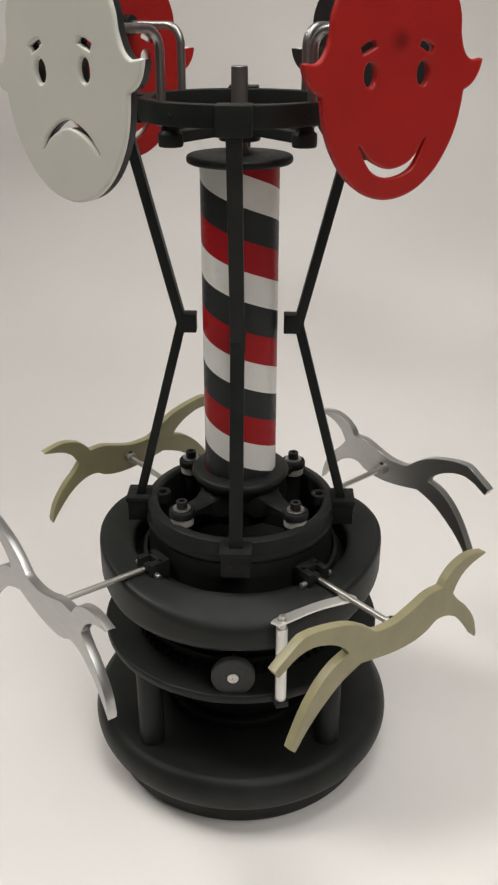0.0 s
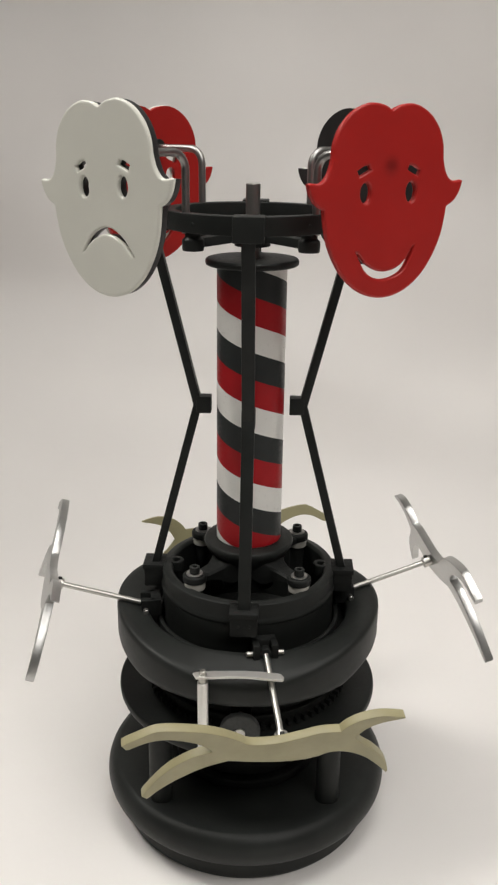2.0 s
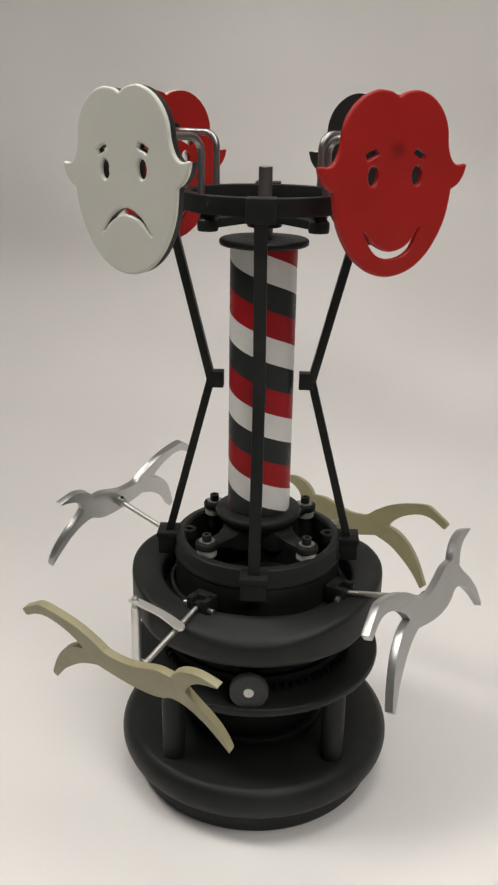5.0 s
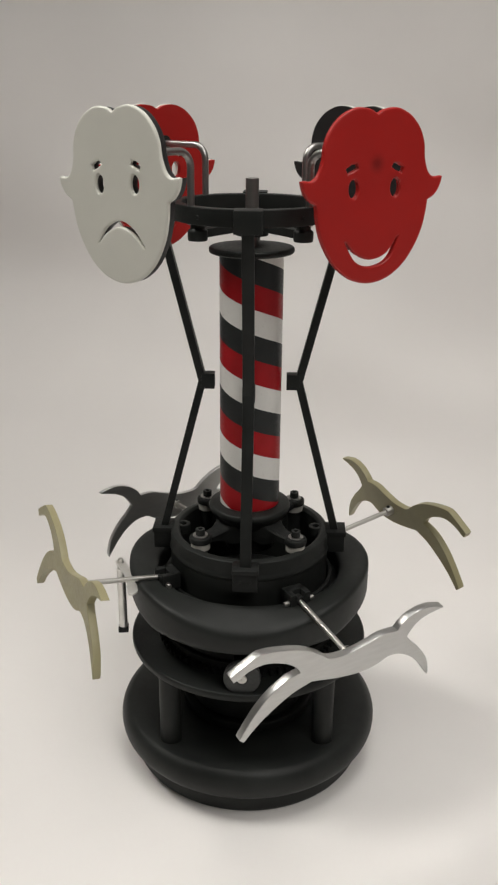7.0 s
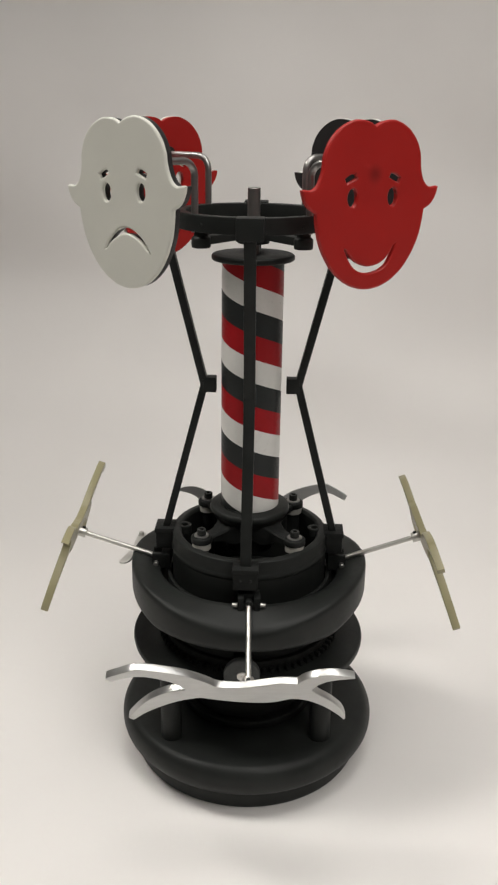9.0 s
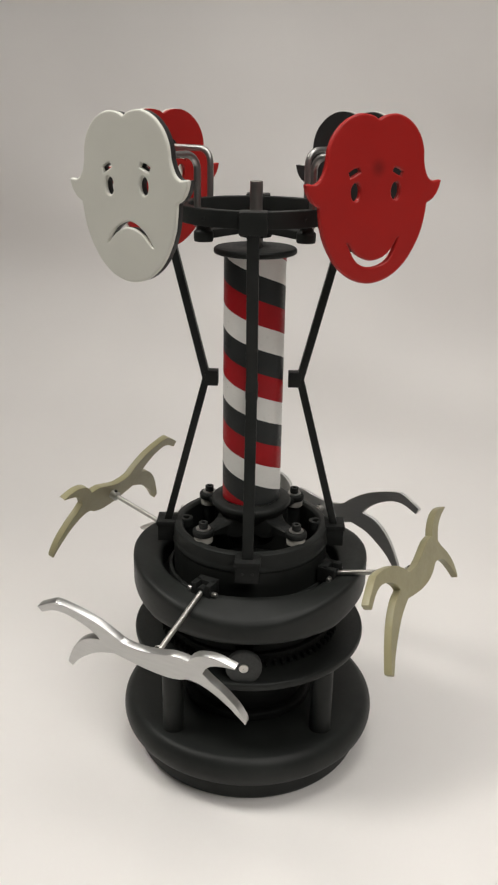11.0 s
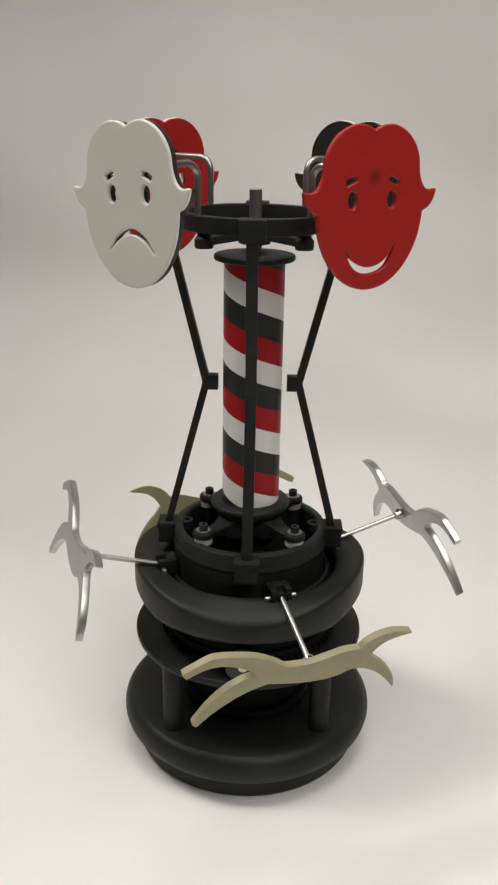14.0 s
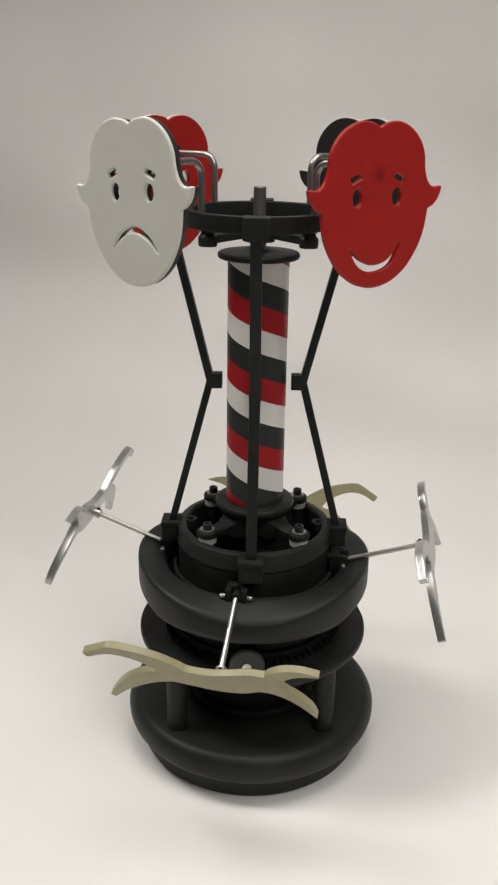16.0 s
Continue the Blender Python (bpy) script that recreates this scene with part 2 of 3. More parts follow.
def base():
    bm = bmesh.new()
    lathe(bm, rounded([(0.0005, 0.0), (0.1035, 0.0), (0.1060, 0.004), (0.1075, 0.020), (0.0005, 0.020)], 0.0015), seg=128)
    part("foot_ring", bm, BLACK_TURNED, sculpture, "black turned lower ring of the base")
    bm = bmesh.new()
    side = [(0.1078 + 0.0107 * math.sin(t) * 1.0, 0.0345 - 0.0145 * math.cos(t)) for t in np.linspace(0.15, math.pi - 0.1, 18)]
    lathe(bm, [(0.0005, 0.020), (0.103, 0.020)] + side + [(0.100, 0.0487), (0.094, 0.0481), (0.0005, 0.0478)], seg=128)
    part("base", bm, BLACK_TURNED, sculpture, "glossy black round base with a swollen rim")
    bm = bmesh.new()
    lathe(bm, ring_profile(0.0005, 0.052, 0.0478, 0.113, 0.0015))
    lathe(bm, ring_profile(0.050, 0.060, 0.0478, 0.056, 0.002))
    part("motor_drum", bm, MATT, sculpture, "matt black drum hiding the motor")
    for deg, far in ((-44.3, 0.0933), (-132.8, 0.0955), (43, 0.0915), (130, 0.0915)):
        bm = bmesh.new()
        c = polar(far, deg)
        lathe(bm, rounded([(0.0005, 0.0475), (0.0094, 0.0475), (0.0094, 0.1145), (0.0005, 0.1145)], 0.0006),
              Matrix.Translation(c), 32)
        part("column", bm, BLACK, sculpture)


def mid_disc():
    bm = bmesh.new()
    lathe(bm, rounded([(0.03, 0.1135), (0.1055, 0.1135), (0.1062, 0.117), (0.1055, 0.1205), (0.03, 0.1205)], 0.0015), seg=128)
    part("middle_disc", bm, BLACK, sculpture, "black disc carried by four columns")


def gear():
    g = new("gear_ring")
    g.parent = sculpture
    bm = bmesh.new()
    lathe(bm, ring_profile(0.055, 0.0775, 0.1215, 0.131, 0.0008))
    part("gear_body", bm, MATT, g)
    bm = bmesh.new()
    for k in range(72):
        a = 2 * math.pi * k / 72
        box(bm, (0.0055, 0.0030, 0.0045), pose(0, 0, 0.1235, 0, 0, math.degrees(a)) @ pose(0.0795, 0, 0), 0)
    part("teeth", bm, MATT, g)
    return g


def pinion():
    p = new("drive_roller")
    p.parent = sculpture
    bm = bmesh.new()
    turn = pose(-0.0022, -0.1, 0.1335, 90, 0, 0)
    lathe(bm, rounded([(0.004, 0), (0.0152, 0), (0.0152, 0.006), (0.004, 0.006)], 0.0012), turn @ pose(0, 0, -0.004), 48)
    part("tyre", bm, RUBBER, p, "dark grey rubber roller")
    bm = bmesh.new()
    lathe(bm, rounded([(0.0003, -0.02), (0.0041, -0.02), (0.0041, 0.0026), (0.0003, 0.0026)], 0.0006), turn, 32)
    part("axle", bm, STEEL, p, "bright steel axle end")
    bm = bmesh.new()
    box(bm, (0.016, 0.016, 0.016), pose(-0.0022, -0.081, 0.1290), 0.001)
    part("bearing_block", bm, MATT, p)


HINGE_R, HINGE_Z, ROD = 0.0836, 0.191, 0.0743


def cam_tilt(a):
    """Degrees by which an arm rises at the angle a round the axis."""
    back = max(0.0, math.sin(a)) ** 8
    return 0.06 + 24.2 * math.cos(2 * a) - 3.0 * math.cos(4 * a) - 2.5 * math.sin(2 * a) + 6 * back


def arm_tilt(a):
    """The same with the small rises and dips at which an arm leaves the ring."""
    dips = 0.0
    for deg, amount, wide in ((30, -2.0, 22), (55, -4.0, 13), (113, -4.0, 15), (178, -1.5, 16), (234, -4.0, 16), (350, -3.0, 16)):
        off = (math.degrees(a) - deg + 180) % 360 - 180
        dips += amount * math.exp(-(off / wide) ** 2)
    return cam_tilt(a) + dips


def dish():
    """A ring whose top follows the arms as they tilt: each line from the hinge lies on it."""
    top = [(0.0795, -12.0), (0.0800, -3.0), (0.0806, -1.0), (0.0822, -0.2), (0.0850, 0.0), (0.0900, 0.1), (0.0950, 0.1), (0.0985, 0.0), (0.1013, -0.2), (0.1033, -0.8), (0.1047, -1.8), (0.1056, -3.3), (0.1059, -6.0)]
    bm = bmesh.new()
    seg, rings = 180, []
    for k in range(seg):
        a = 2 * math.pi * k / seg
        slope = math.tan(radians(cam_tilt(a)))
        line = [(r, HINGE_Z - 0.0026 + (r - HINGE_R) * slope + dz * 0.001) for r, dz in top]
        low = max(0.1645, line[-1][1] - 0.020)
        line += [(0.1059, low), (0.1053, low - 0.0035), (0.1035, low - 0.0065), (0.098, 0.1545 + 0.55 * (low - 0.1645)), (0.089, 0.1510), (0.0795, 0.1510)]
        rings.append([bm.verts.new((r * math.cos(a), r * math.sin(a), z)) for r, z in line])
    for k in range(seg):
        p, q = rings[k], rings[(k + 1) % seg]
        for i in range(len(p)):
            bm.faces.new((p[i], q[i], q[(i + 1) % len(p)], p[(i + 1) % len(p)]))
    part("cam_dish", bm, BLACK_TURNED, sculpture, "glossy black wavy cam ring, high at the sides")
    bm = bmesh.new()
    lathe(bm, ring_profile(0.040, 0.0735, 0.126, 0.160, 0.001))
    lathe(bm, ring_profile(0.0692, 0.0810, 0.1490, 0.1720, 0.001))
    part("dish_hub", bm, MATT, sculpture)


def hub_frame():
    """The inner ring with its spider, bolts and the cup that holds the pole."""
    bm = bmesh.new()
    lathe(bm, rounded([(0.0605, 0.150), (0.0690, 0.150), (0.0690, 0.2045), (0.0700, 0.2060), (0.0700, 0.2085), (0.0690, 0.2105), (0.0688, 0.2215), (0.0630, 0.2225), (0.0605, 0.2205)], 0.0010), seg=128)
    part("inner_ring", bm, BLACK, sculpture, "black ring standing inside the dish")
    bm = bmesh.new()
    lathe(bm, ring_profile(0.0005, 0.062, 0.158, 0.162, 0.0005))
    part("well_floor", bm, MATT, sculpture)
    bm = bmesh.new()
    lathe(bm, rounded([(0.0005, 0.205), (0.021, 0.205), (0.025, 0.2270), (0.0345, 0.2400), (0.0355, 0.2430), (0.0345, 0.2455), (0.0275, 0.2466), (0.0005, 0.2466)], 0.0012), seg=72)
    part("pole_cup", bm, BLACK, sculpture, "black cup under the striped pole")
    for deg in (45, 135, 225, 315):
        arm = new("spider_arm")
        arm.parent = sculpture
        bm = bmesh.new()
        turn, rows = pose(0, 0, 0, 0, 0, deg), []
        for r, z, wide, deep in ((0.020, 0.2400, 0.030, 0.020), (0.0265, 0.2365, 0.024, 0.019), (0.0315, 0.2335, 0.0185, 0.015), (0.0365, 0.2318, 0.0150, 0.010),
                                 (0.042, 0.2308, 0.0132, 0.0070), (0.048, 0.2304, 0.0126, 0.0055), (0.056, 0.2303, 0.0126, 0.0048)):
            w = wide / 2
            rows.append([bm.verts.new(turn @ Vector(v)) for v in ((r, -w, z - deep), (r, -w, z - 0.0016), (r, -w + 0.0016, z), (r, w - 0.0016, z), (r, w, z - 0.0016), (r, w, z - deep))])
        for p, q in zip(rows, rows[1:]):
            for i in range(6):
                bm.faces.new((p[i], q[i], q[(i + 1) % 6], p[(i + 1) % 6]))
        bm.faces.new(rows[0])
        bm.faces.new(rows[-1][::-1])
        bmesh.ops.recalc_face_normals(bm, faces=bm.faces)
        part("arm_bar", bm, MATT, arm)
        at = Matrix.Translation(polar(0.0563, deg))
        bm = bmesh.new()
        lathe(bm, rounded([(0.0003, 0.2195), (0.0081, 0.2195), (0.0081, 0.2254), (0.0003, 0.2254)], 0.0006), at, 28)
        part("spacer", bm, NYLON, arm, "white nylon spacer")
        bm = bmesh.new()
        lathe(bm, rounded([(0.0003, 0.161), (0.0062, 0.161), (0.0062, 0.2194), (0.0003, 0.2194)], 0.0006), at, 24)
        part("standoff", bm, MATT, arm)
        bm = bmesh.new()
        lathe(bm, rounded([(0.0003, 0.2255), (0.0093, 0.2255), (0.0093, 0.2298), (0.0085, 0.2312), (0.0003, 0.2312)], 0.0010), at, 28)
        part("boss", bm, MATT, arm)
        bm = bmesh.new()
        lathe(bm, rounded([(0.0003, 0.2312), (0.0064, 0.2312), (0.0064, 0.2322), (0.0003, 0.2322)], 0.0003), at, 28)
        part("washer", bm, GREY_STEEL, arm, "grey steel washer")
        bm = bmesh.new()
        lathe(bm, rounded([(0.0003, 0.2322), (0.0039, 0.2322), (0.0039, 0.2375), (0.0019, 0.2375), (0.0019, 0.2350), (0.0003, 0.2350)], 0.0004), at, 24)
        part("cap_screw", bm, BLACK, arm)
    for deg in (2, 178):
        bm = bmesh.new()
        at = Matrix.Translation(polar(0.0585, deg, 0.218))
        lathe(bm, ring_profile(0.0030, 0.0062, -0.004, 0.004, 0.0006), at, 24)
        part("lug", bm, BLACK, sculpture)


def frame_struts():
    for deg in (-90, 0, 90, 180):
        s = new("strut")
        s.parent = sculpture
        s.matrix_basis = pose(0, 0, 0, 0, 0, deg - 0.6)
        low, mid, top = (0.0758, 0.216), (0.0398, 0.3551), (0.0735, 0.492)

        def leg(p, q, name):
            bm = bmesh.new()
            p, q = Vector((p[0], 0, p[1])), Vector((q[0], 0, q[1]))
            d = q - p
            box(bm, (0.0064, 0.0092, d.length + 0.001), Matrix.Translation((p + q) / 2) @ pose(0, 0, 0, 0, math.degrees(math.atan2(d.x, d.z)), 0), 0.0006)
            part(name, bm, BLACK, s)

        leg(low, mid, "lower_leg")
        leg(mid, top, "upper_leg")
        bm = bmesh.new()
        box(bm, (0.0110, 0.010, 0.0130), pose(0.0352, 0, 0.3551), 0.0006)
        part("elbow", bm, BLACK, s)
        bm = bmesh.new()
        box(bm, (0.0175, 0.0215, 0.0042), pose(0.0755, 0, 0.2203), 0.0006)
        box(bm, (0.0150, 0.0200, 0.0160), pose(0.0757, 0, 0.2112), 0.0008)
        block = part("foot_block", bm, MATT, s)
        for y in (-0.0042, 0.0042):
            bm = bmesh.new()
            bar(bm, (0.0830, y, 0.2120), (0.0838, y, 0.2120), 0.0014, 12)
            part("screw", bm, BLACK, block)
        bm = bmesh.new()
        box(bm, (0.019, 0.0205, 0.0165), pose(0.0685, 0, 0.4925), 0.0008)
        part("top_block", bm, BLACK, s)


def crown():
    """The upper ring with its spider and the shaft end."""
    bm = bmesh.new()
    lathe(bm, ring_profile(0.0545, 0.0625, 0.4868, 0.4997, 0.0008), seg=96)
    up = part("upper_ring", bm, BLACK, sculpture, "black upper ring carrying the faces")
    for deg in (-128, -52, 128, 52):
        bm = bmesh.new()
        bar(bm, polar(0.0618, deg, 0.4925), polar(0.0630, deg, 0.4925), 0.0016, 12, 0.0002)
        part("grub_screw", bm, MATT, up)
    for deg in (-45, -135, 45, 135):
        arm = new("upper_arm")
        arm.parent = sculpture
        arm.matrix_basis = pose(0, 0, 0, 0, 0, deg)
        bm = bmesh.new()
        d = 0.050
        box(bm, (d, 0.009, 0.0065), pose(0.006 + d / 2, 0, 0.4805, 0, 2, 0), 0.001)
        part("arm_bar", bm, BLACK, arm)
        bm = bmesh.new()
        lathe(bm, rounded([(0.0003, 0.4745), (0.0072, 0.4745), (0.0075, 0.477), (0.0075, 0.4820), (0.0055, 0.4835), (0.0055, 0.4880), (0.0003, 0.4880)], 0.0008),
              pose(0.0552, 0, 0), 28)
        part("boss", bm, BLACK, arm)
    bm = bmesh.new()
    lathe(bm, ring_profile(0.0052, 0.013, 0.4735, 0.4865, 0.001), seg=48)
    part("shaft_collar", bm, BLACK, sculpture)


def pole():
    """The striped tube with its cap and shaft; it turns about z. Its origin is on the axis at the tube's foot."""
    p = new("striped_pole")
    p.parent = sculpture
    r, z0, z1, pitch = 0.0255, 0.2470, 0.4600, 0.060
    seg = 96
    bands = {"white_stripe": (STRIPE_WHITE, 1), "charcoal_stripe": (STRIPE_DARK, 0), "red_stripe": (STRIPE_RED, 2)}
    for name, (mat, order) in bands.items():
        bm = bmesh.new()
        for turn in range(-1, 6):
            prev = None
            for k in range(seg + 1):
                a = 2 * math.pi * k / seg
                foot = 0.2250 + pitch * (turn - k / seg) + order * pitch / 3
                col = []
                for j in range(4):
                    z = min(max(foot + pitch / 3 * j / 3, z0), z1)
                    col.append(bm.verts.new((r * math.cos(a), r * math.sin(a), z)))
                if prev and col[3].co.z - col[0].co.z + prev[3].co.z - prev[0].co.z > 1e-6:
                    for j in range(3):
                        bm.faces.new((prev[j], col[j], col[j + 1], prev[j + 1]))
                prev = col
        bmesh.ops.remove_doubles(bm, verts=bm.verts, dist=1e-6)
        bmesh.ops.dissolve_degenerate(bm, edges=bm.edges, dist=1e-7)
        loose = [v for v in bm.verts if not v.link_faces]
        bmesh.ops.delete(bm, geom=loose, context="VERTS")
        part(name, bm, mat, p)
    bm = bmesh.new()
    lathe(bm, ring_profile(0.0225, 0.0253, z0 - 0.0004, z1, 0.0002), seg=72)
    part("tube", bm, NYLON, p)
    bm = bmesh.new()
    lathe(bm, rounded([(0.0052, 0.4601), (0.0325, 0.4601), (0.0338, 0.4611), (0.0338, 0.4640), (0.0325, 0.4652), (0.0052, 0.4652)], 0.0008), seg=96)
    part("cap", bm, BLACK, p, "black disc cap on the pole")
    bm = bmesh.new()
    bar(bm, (0, 0, 0.4606), (0, 0, 0.5166), 0.0051, 32)
    part("shaft", bm, DARK_STEEL, p, "dark steel shaft end")
    return p


# ---- cut-out faces ----
HEAD = [(0, 48.3), (0, 48.3), (6, 51.2), (17, 52), (28, 47.5), (36.5, 39), (41, 29), (42.3, 19), (45.5, 10.5), (50.5, 6.4),
        (57.3, 6.8), (58.6, 5.6), (56.6, -1), (52.5, -6.5), (47, -9.5), (47, -9.5), (46, -18), (43.5, -29), (38, -41), (29, -53), (16, -62), (0, -65.5)]


def mm(points):
    return [(p[0] / 1000, p[1] / 1000) for p in points]


def ellipse(cx, cy, rx, ry, tilt=0.0, n=28):
    c, s = math.cos(tilt), math.sin(tilt)
    return [(cx + rx * math.cos(a) * c - ry * math.sin(a) * s, cy + rx * math.cos(a) * s + ry * math.sin(a) * c)
            for a in np.linspace(0, 2 * math.pi, n, endpoint=False)]


def brow(sign, lift):
    quad = [(-5.2, -1.6), (-4.6, 1.6), (-0.5, 2.3), (5.2, 1.7), (4.9, -2.3), (0, -1.9)]
    t = -0.38 * sign
    return [(sign * 18.8 + (x * sign) * math.cos(t) - y * math.sin(t), 13.3 + lift + (x * sign) * math.sin(t) + y * math.cos(t)) for x, y in quad]


def mouth(smiling):
    if smiling:
        up, low = [(-23, -34), (-13, -44.3), (0, -48.8), (13.5, -44.6), (23, -32)], [(15, -48.4), (0.5, -53.4), (-13, -49)]
    else:
        up, low = [(-22.8, -39), (-14.2, -28), (0, -22.4), (13.6, -28.4), (23.6, -40.6)], [(13, -31), (0, -26.4), (-13.4, -30.6)]
    pts = [up[0]] + up + [up[-1]] + low
    return [tuple(v) for v in smooth_line([(p[0], p[1]) for p in pts], 6, closed=True)]


def face_outline():
    right = HEAD
    left = [(-u, v) for u, v in reversed(HEAD[:-1])]
    return [tuple(v) for v in smooth_line([Vector(p) for p in right + left[:-1]], 6, closed=True)]


def face(name, label, r, az, yaw, roll, smiling, front, back, rod_az, deep=0.0042):
    """A two-layer cut-out on two bent rods; local x-y is the plate's plane, z looks outward."""
    f = new(name)
    f.parent = sculpture
    f["label"] = label
    c = polar(r, az, 0.5165)
    f.matrix_basis = Matrix.Translation(c) @ pose(0, 0, 0, 90, 0, yaw + 90) @ pose(0, 0, 0, 0, 0, roll)
    lift = 0 if smiling else 1.8
    loops = [mm(face_outline()), mm(ellipse(-17, lift, 3.9, 6.2)), mm(ellipse(17 + 0.5 * smiling, lift, 3.9, 6.2)),
             mm(brow(-1, lift * 0.6)), mm(brow(1, lift * 0.6)), mm(mouth(smiling))]
    plate("front_plate", loops, 0.0036, front, f, pose(0, 0, 0.0004), 0.0016)
    inner = [grown(loops[0], -0.0005)] + [grown(one, 0.0003) for one in loops[1:]]
    plate("back_plate", inner, deep, back, f, pose(0, 0, -0.0014 - deep / 2), 0.0003)
    rods = new("face_bracket")
    rods.parent = sculpture
    foot = polar(0.0588, rod_az)
    way = polar(r - 0.007, az) - foot
    reach, way = way.length, way.normalized()
    h, b = 0.5380, 0.011
    line = [foot + Vector((0, 0, z)) for z in (0.486, h - b)]
    line += [foot + way * (b - b * math.cos(t)) + Vector((0, 0, h - b + b * math.sin(t))) for t in np.linspace(0, math.pi / 2, 9)[1:]]
    line.append(foot + way * reach + Vector((0, 0, h)))
    bm = bmesh.new()
    tube_along(bm, line, 0.0027)
    part("bent_rod", bm, GREY_STEEL, rods)
    bm = bmesh.new()
    bar(bm, foot + way * (reach - 0.007) + Vector((0, 0, h)), foot + way * reach + Vector((0, 0, h)), 0.0062)
    part("clamp", bm, BLACK, rods)


# ---- the leaping animals ----
HIND_UPPER = [(82, 26), (82, 26), (64, 30.5), (50, 28), (41, 22), (37, 16.5), (37, 16.5)]
BACK = [(24, 17), (10, 13), (-5, 9.5), (-20, 10), (-26, 12), (-26, 12)]
FORE_UPPER = [(-33, 18), (-46, 26), (-60, 31), (-76, 34.5), (-86, 35), (-86, 35), (-107, 22.5), (-107, 22.5), (-103.5, 16.5), (-103.5, 16.5),
              (-90, 23.5), (-77, 24.5), (-62, 19), (-52, 11.5), (-48, 6), (-48, 6)]
FORE_LOWER = [(-60, 2.5), (-73, -7), (-84, -21), (-95, -41), (-95, -41), (-91, -45), (-91, -45), (-80, -32), (-67, -21), (-53, -12), (-37, -6.5), (-37, -6.5)]
BELLY = [(-22, -10), (-5, -13), (12, -13.5), (24, -11), (33, -7)]
HIND_LOWER = [(45, -9), (58, -17.5), (70, -31), (79, -44), (79, -44), (74, -25), (64, -10), (54, 0), (48, 7.5), (48, 7.5), (54, 16.5), (64, 22.5)]

def animal(label, mat):
    """An arm with its hub and cut-out animal: origin at the hinge, the rod along local x, the plate across it."""
    a = new("leaping_animal")
    a.parent = sculpture
    a["label"] = label
    bm = bmesh.new()
    tube_along(bm, [(-0.004 + (ROD + 0.004) * k / 12, 0, 0) for k in range(13)], 0.0022, 24)
    part("rod", bm, STEEL, a, "bright steel rod")
    bm = bmesh.new()
    bar(bm, (ROD - 0.007, 0, 0), (ROD + 0.0005, 0, 0), 0.0045, 24)
    part("hub", bm, STEEL, a, "bright steel collar with a set screw")
    bm = bmesh.new()
    bar(bm, (ROD - 0.0035, 0, 0.0040), (ROD - 0.0035, 0, 0.0054), 0.0017, 16)
    part("set_screw", bm, BLACK, a)
    outline = [tuple(v) for v in smooth_line([Vector(p) for p in HIND_UPPER + BACK + FORE_UPPER + FORE_LOWER + BELLY + HIND_LOWER], 5, closed=True)]
    plate("animal_plate", [mm(outline)], 0.0064, mat, a, Matrix.Translation((ROD + 0.0034, 0, 0)) @ pose(0, 0, 0, 90, 0, 90), 0.0006)
    return a


def carousel():
    """The turning ring with four hinge brackets, and the post with its finger."""
    c = new("carrier_ring")
    c.parent = sculpture
    bm = bmesh.new()
    lathe(bm, ring_profile(0.0705, 0.0738, 0.1740, 0.1815, 0.0008), seg=96)
    part("ring_band", bm, MATT, c)
    for k in range(4):
        m = pose(0, 0, 0, 0, 0, 90 * k)
        bm = bmesh.new()
        box(bm, (0.011, 0.0050, 0.014), m @ pose(HINGE_R - 0.002, 0.0068, HINGE_Z), 0.0006)
        box(bm, (0.011, 0.0050, 0.014), m @ pose(HINGE_R - 0.002, -0.0068, HINGE_Z), 0.0006)
        box(bm, (0.008, 0.0180, 0.014), m @ pose(HINGE_R - 0.0085, 0, HINGE_Z), 0.0006)
        bar(bm, m @ Vector((HINGE_R - 0.003, 0, HINGE_Z)), m @ Vector((HINGE_R + 0.0035, 0, HINGE_Z)), 0.0042, 16)
        b = part("hinge_bracket", bm, MATT, c)
        bm = bmesh.new()
        for s in (-1, 1):
            bar(bm, m @ Vector((HINGE_R, 0.0090 * s, HINGE_Z - 0.001)), m @ Vector((HINGE_R, 0.0140 * s, HINGE_Z - 0.001)), 0.0021, 16)
        part("hinge_pin", bm, STEEL, b)
    # post and finger run ahead of the first arm
    d = -25.0
    post = polar(0.1140, d)
    bm = bmesh.new()
    bar(bm, post + Vector((0, 0, 0.1235)), post + Vector((0, 0, 0.1830)), 0.0039, 16)
    p = part("post", bm, SHEET, c, "slim silvery upright post")
    bm = bmesh.new()
    bar(bm, post + Vector((0, 0, 0.1830)), post + Vector((0, 0, 0.1895)), 0.0030, 20)
    bar(bm, post + Vector((0, 0, 0.1895)), post + Vector((0, 0, 0.1925)), 0.0022, 16)
    part("post_screw", bm, STEEL, p)
    bm = bmesh.new()
    box(bm, (0.009, 0.009, 0.005), Matrix.Translation(post + Vector((0, 0, 0.1215))) @ pose(0, 0, 0, 0, 0, d), 0.0006)
    part("post_foot", bm, BLACK, p)
    tip = polar(0.1130, 2.5)
    x = (tip - post).normalized()
    y = Vector((-x.y, x.x, 0))
    n = (tip - post).length
    loop = [(-0.0045, -0.0035), (-0.0045, 0.0035), (n * 0.5, 0.0062), (n - 0.003, 0.0045), (n + 0.0025, 0.0012), (n + 0.003, -0.0030), (n - 0.0015, -0.0040), (n * 0.5, -0.0012)]
    m = Matrix((x, y, (0, 0, 1))).transposed().to_4x4()
    plate("finger", [[tuple(v) for v in smooth_line([Vector(q) for q in loop], 5, closed=True)]], 0.0018, SHEET, c,
          Matrix.Translation(post + Vector((0, 0, 0.1880))) @ m, 0.0003, "thin silvery sheet-metal finger")
    return c


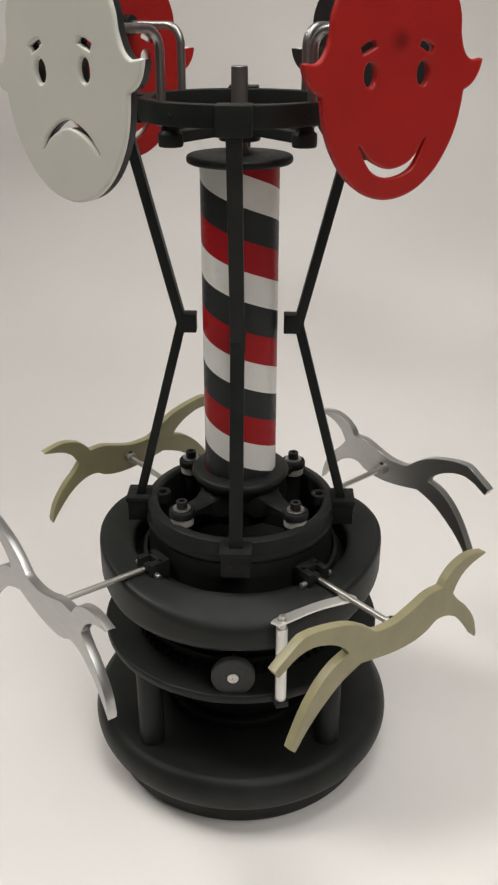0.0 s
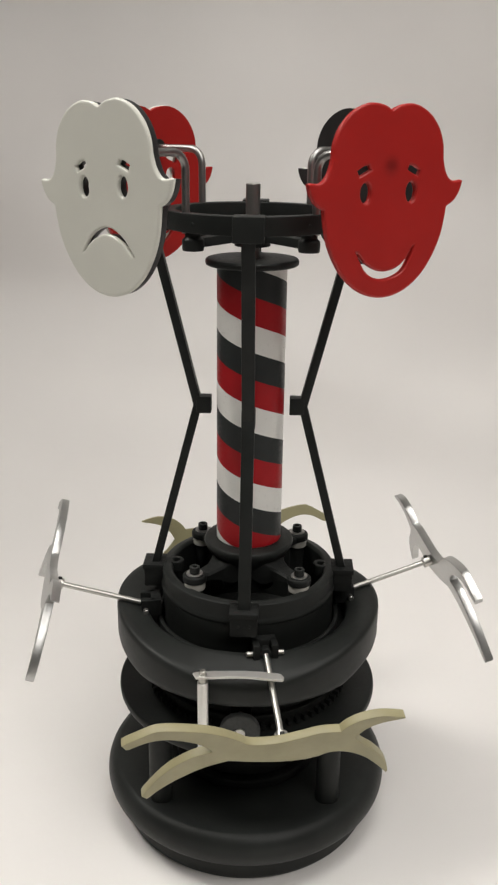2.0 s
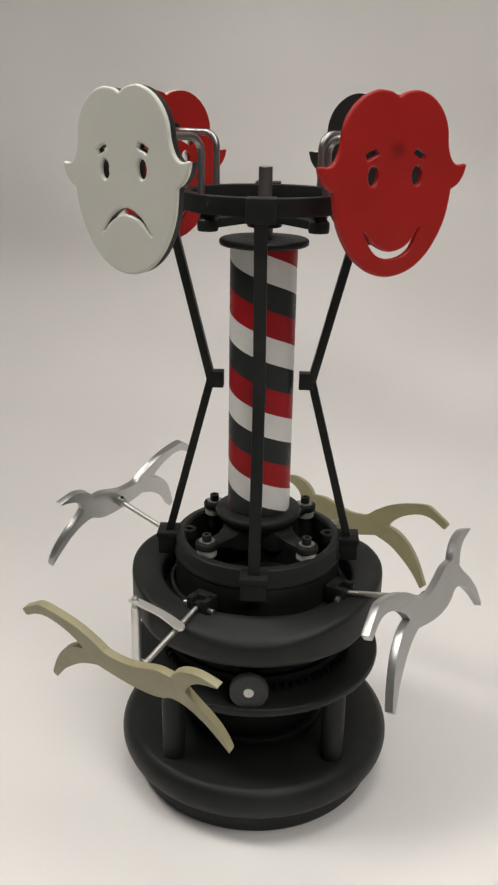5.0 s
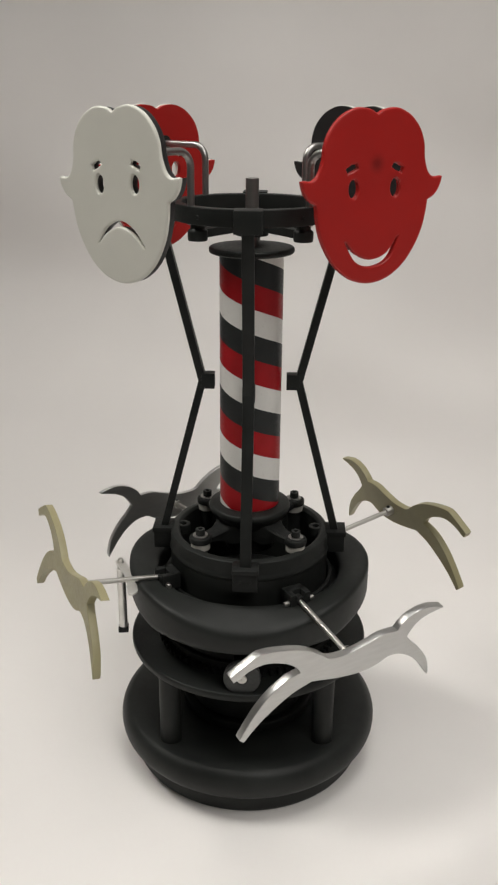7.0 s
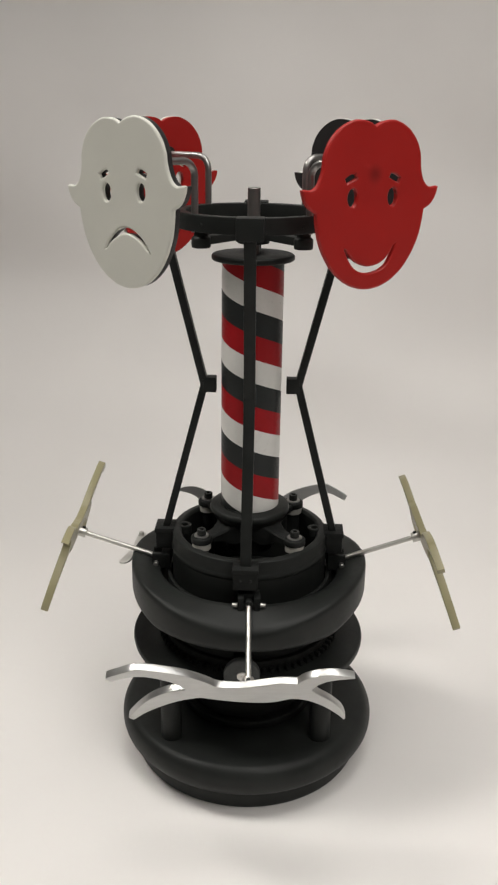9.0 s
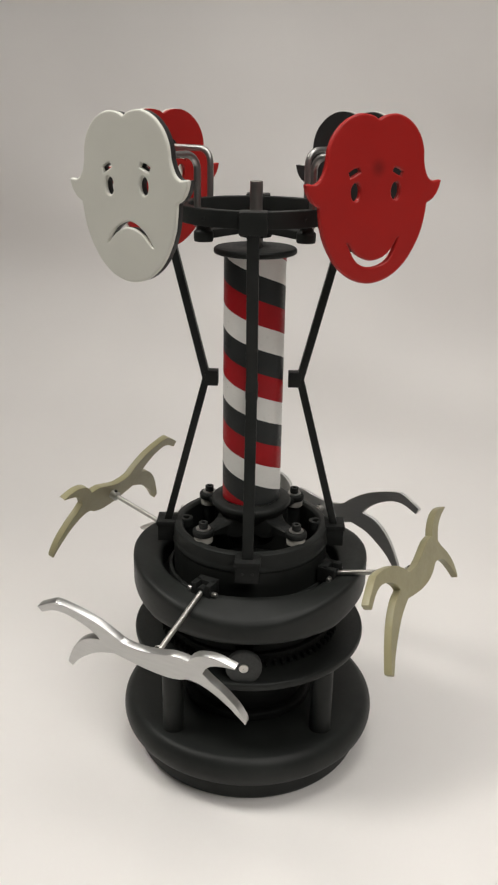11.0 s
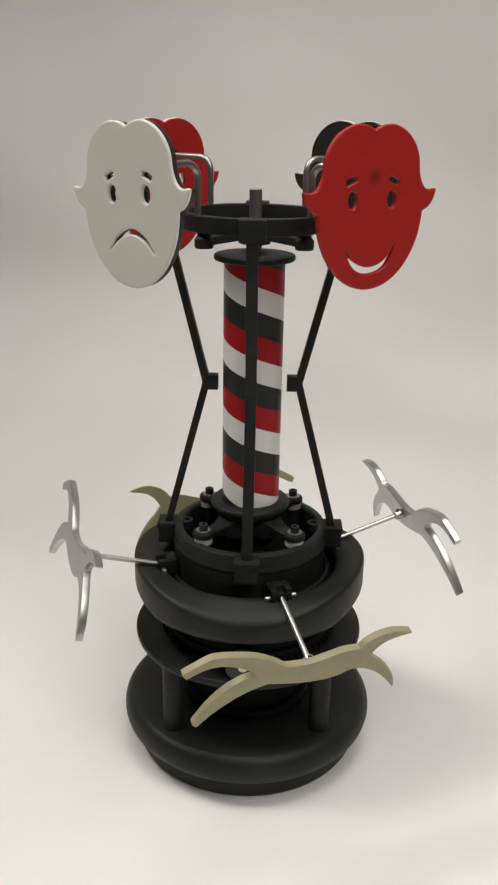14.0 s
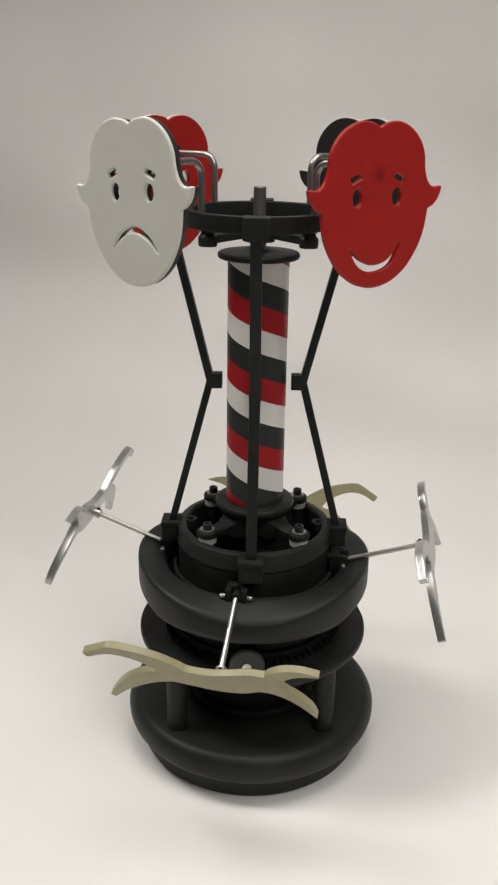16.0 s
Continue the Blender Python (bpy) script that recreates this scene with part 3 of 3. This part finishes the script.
base()
mid_disc()
gear_ring = gear()
pinion()
dish()
hub_frame()
frame_struts()
crown()
striped_pole = pole()
face("sad_face", "ivory cut-out face with drooping mouth, black backing", 0.1224, -136.3, -126.7, 2.6, False, IVORY, BLACK_ACRYLIC, -138)
face("happy_face", "red cut-out face with smiling mouth and dark smudge", 0.1119, -40.7, -60.0, 0.2, True, RED_SMUDGED, RED, -43, 0.0009)
face("happy_face", "cut-out face with a red inner side", 0.1150, 137.0, 130.0, 0, True, IVORY, RED, 132)
face("sad_face", "cut-out face with a black inner side", 0.1150, 42.0, 58.0, 0, False, IVORY, BLACK_ACRYLIC, 45)
carrier = carousel()
animals = [animal("leaping animal cut out of dull gold plate" if k % 2 == 0 else "leaping animal cut out of brushed silver plate",
                  GOLD if k % 2 == 0 else SILVER) for k in range(4)]


def motions():
    marks = (0, 2, 3.5, 6, 9, 12, 14, 16)
    turned = (-49.5, -79.4, -100.8, -134.8, -178.3, -221.6, -250.3, -278.5)
    times = [0.5 * k for k in range(33)]
    angle = {t: float(np.interp(t, marks, turned)) for t in times}
    walk(carrier, [(t, pose(0, 0, 0, 0, 0, angle[t])) for t in times])
    walk(gear_ring, [(t, pose(0, 0, 0, 0, 0, angle[t])) for t in times])
    walk(striped_pole, [(t, pose(0, 0, 0, 0, 0, 70.6 * t - 8 - 4 * max(0, 1 - t / 2))) for t in times])
    for k, one in enumerate(animals):
        rows = []
        for t in times:
            deg = angle[t] - 90 * k
            tilt = arm_tilt(radians(deg))
            if k == 0:      # the finger holds the first arm up as it comes round the front
                tilt += 7.0 * math.exp(-((t - 3.0) / 1.15) ** 2)
                lag = math.exp(-((t - 7.5) / 1.5) ** 2)      # its hinge has play, and it trails on the far side
                deg, tilt = deg - 3.0 * lag, tilt - 3.0 * lag + 3.0 * math.exp(-((t - 6.0) / 0.8) ** 2)
            rows.append((t, Matrix.Translation(polar(HINGE_R, deg, HINGE_Z)) @ pose(0, 0, 0, 0, -tilt, deg)))
        walk(one, rows)


motions()
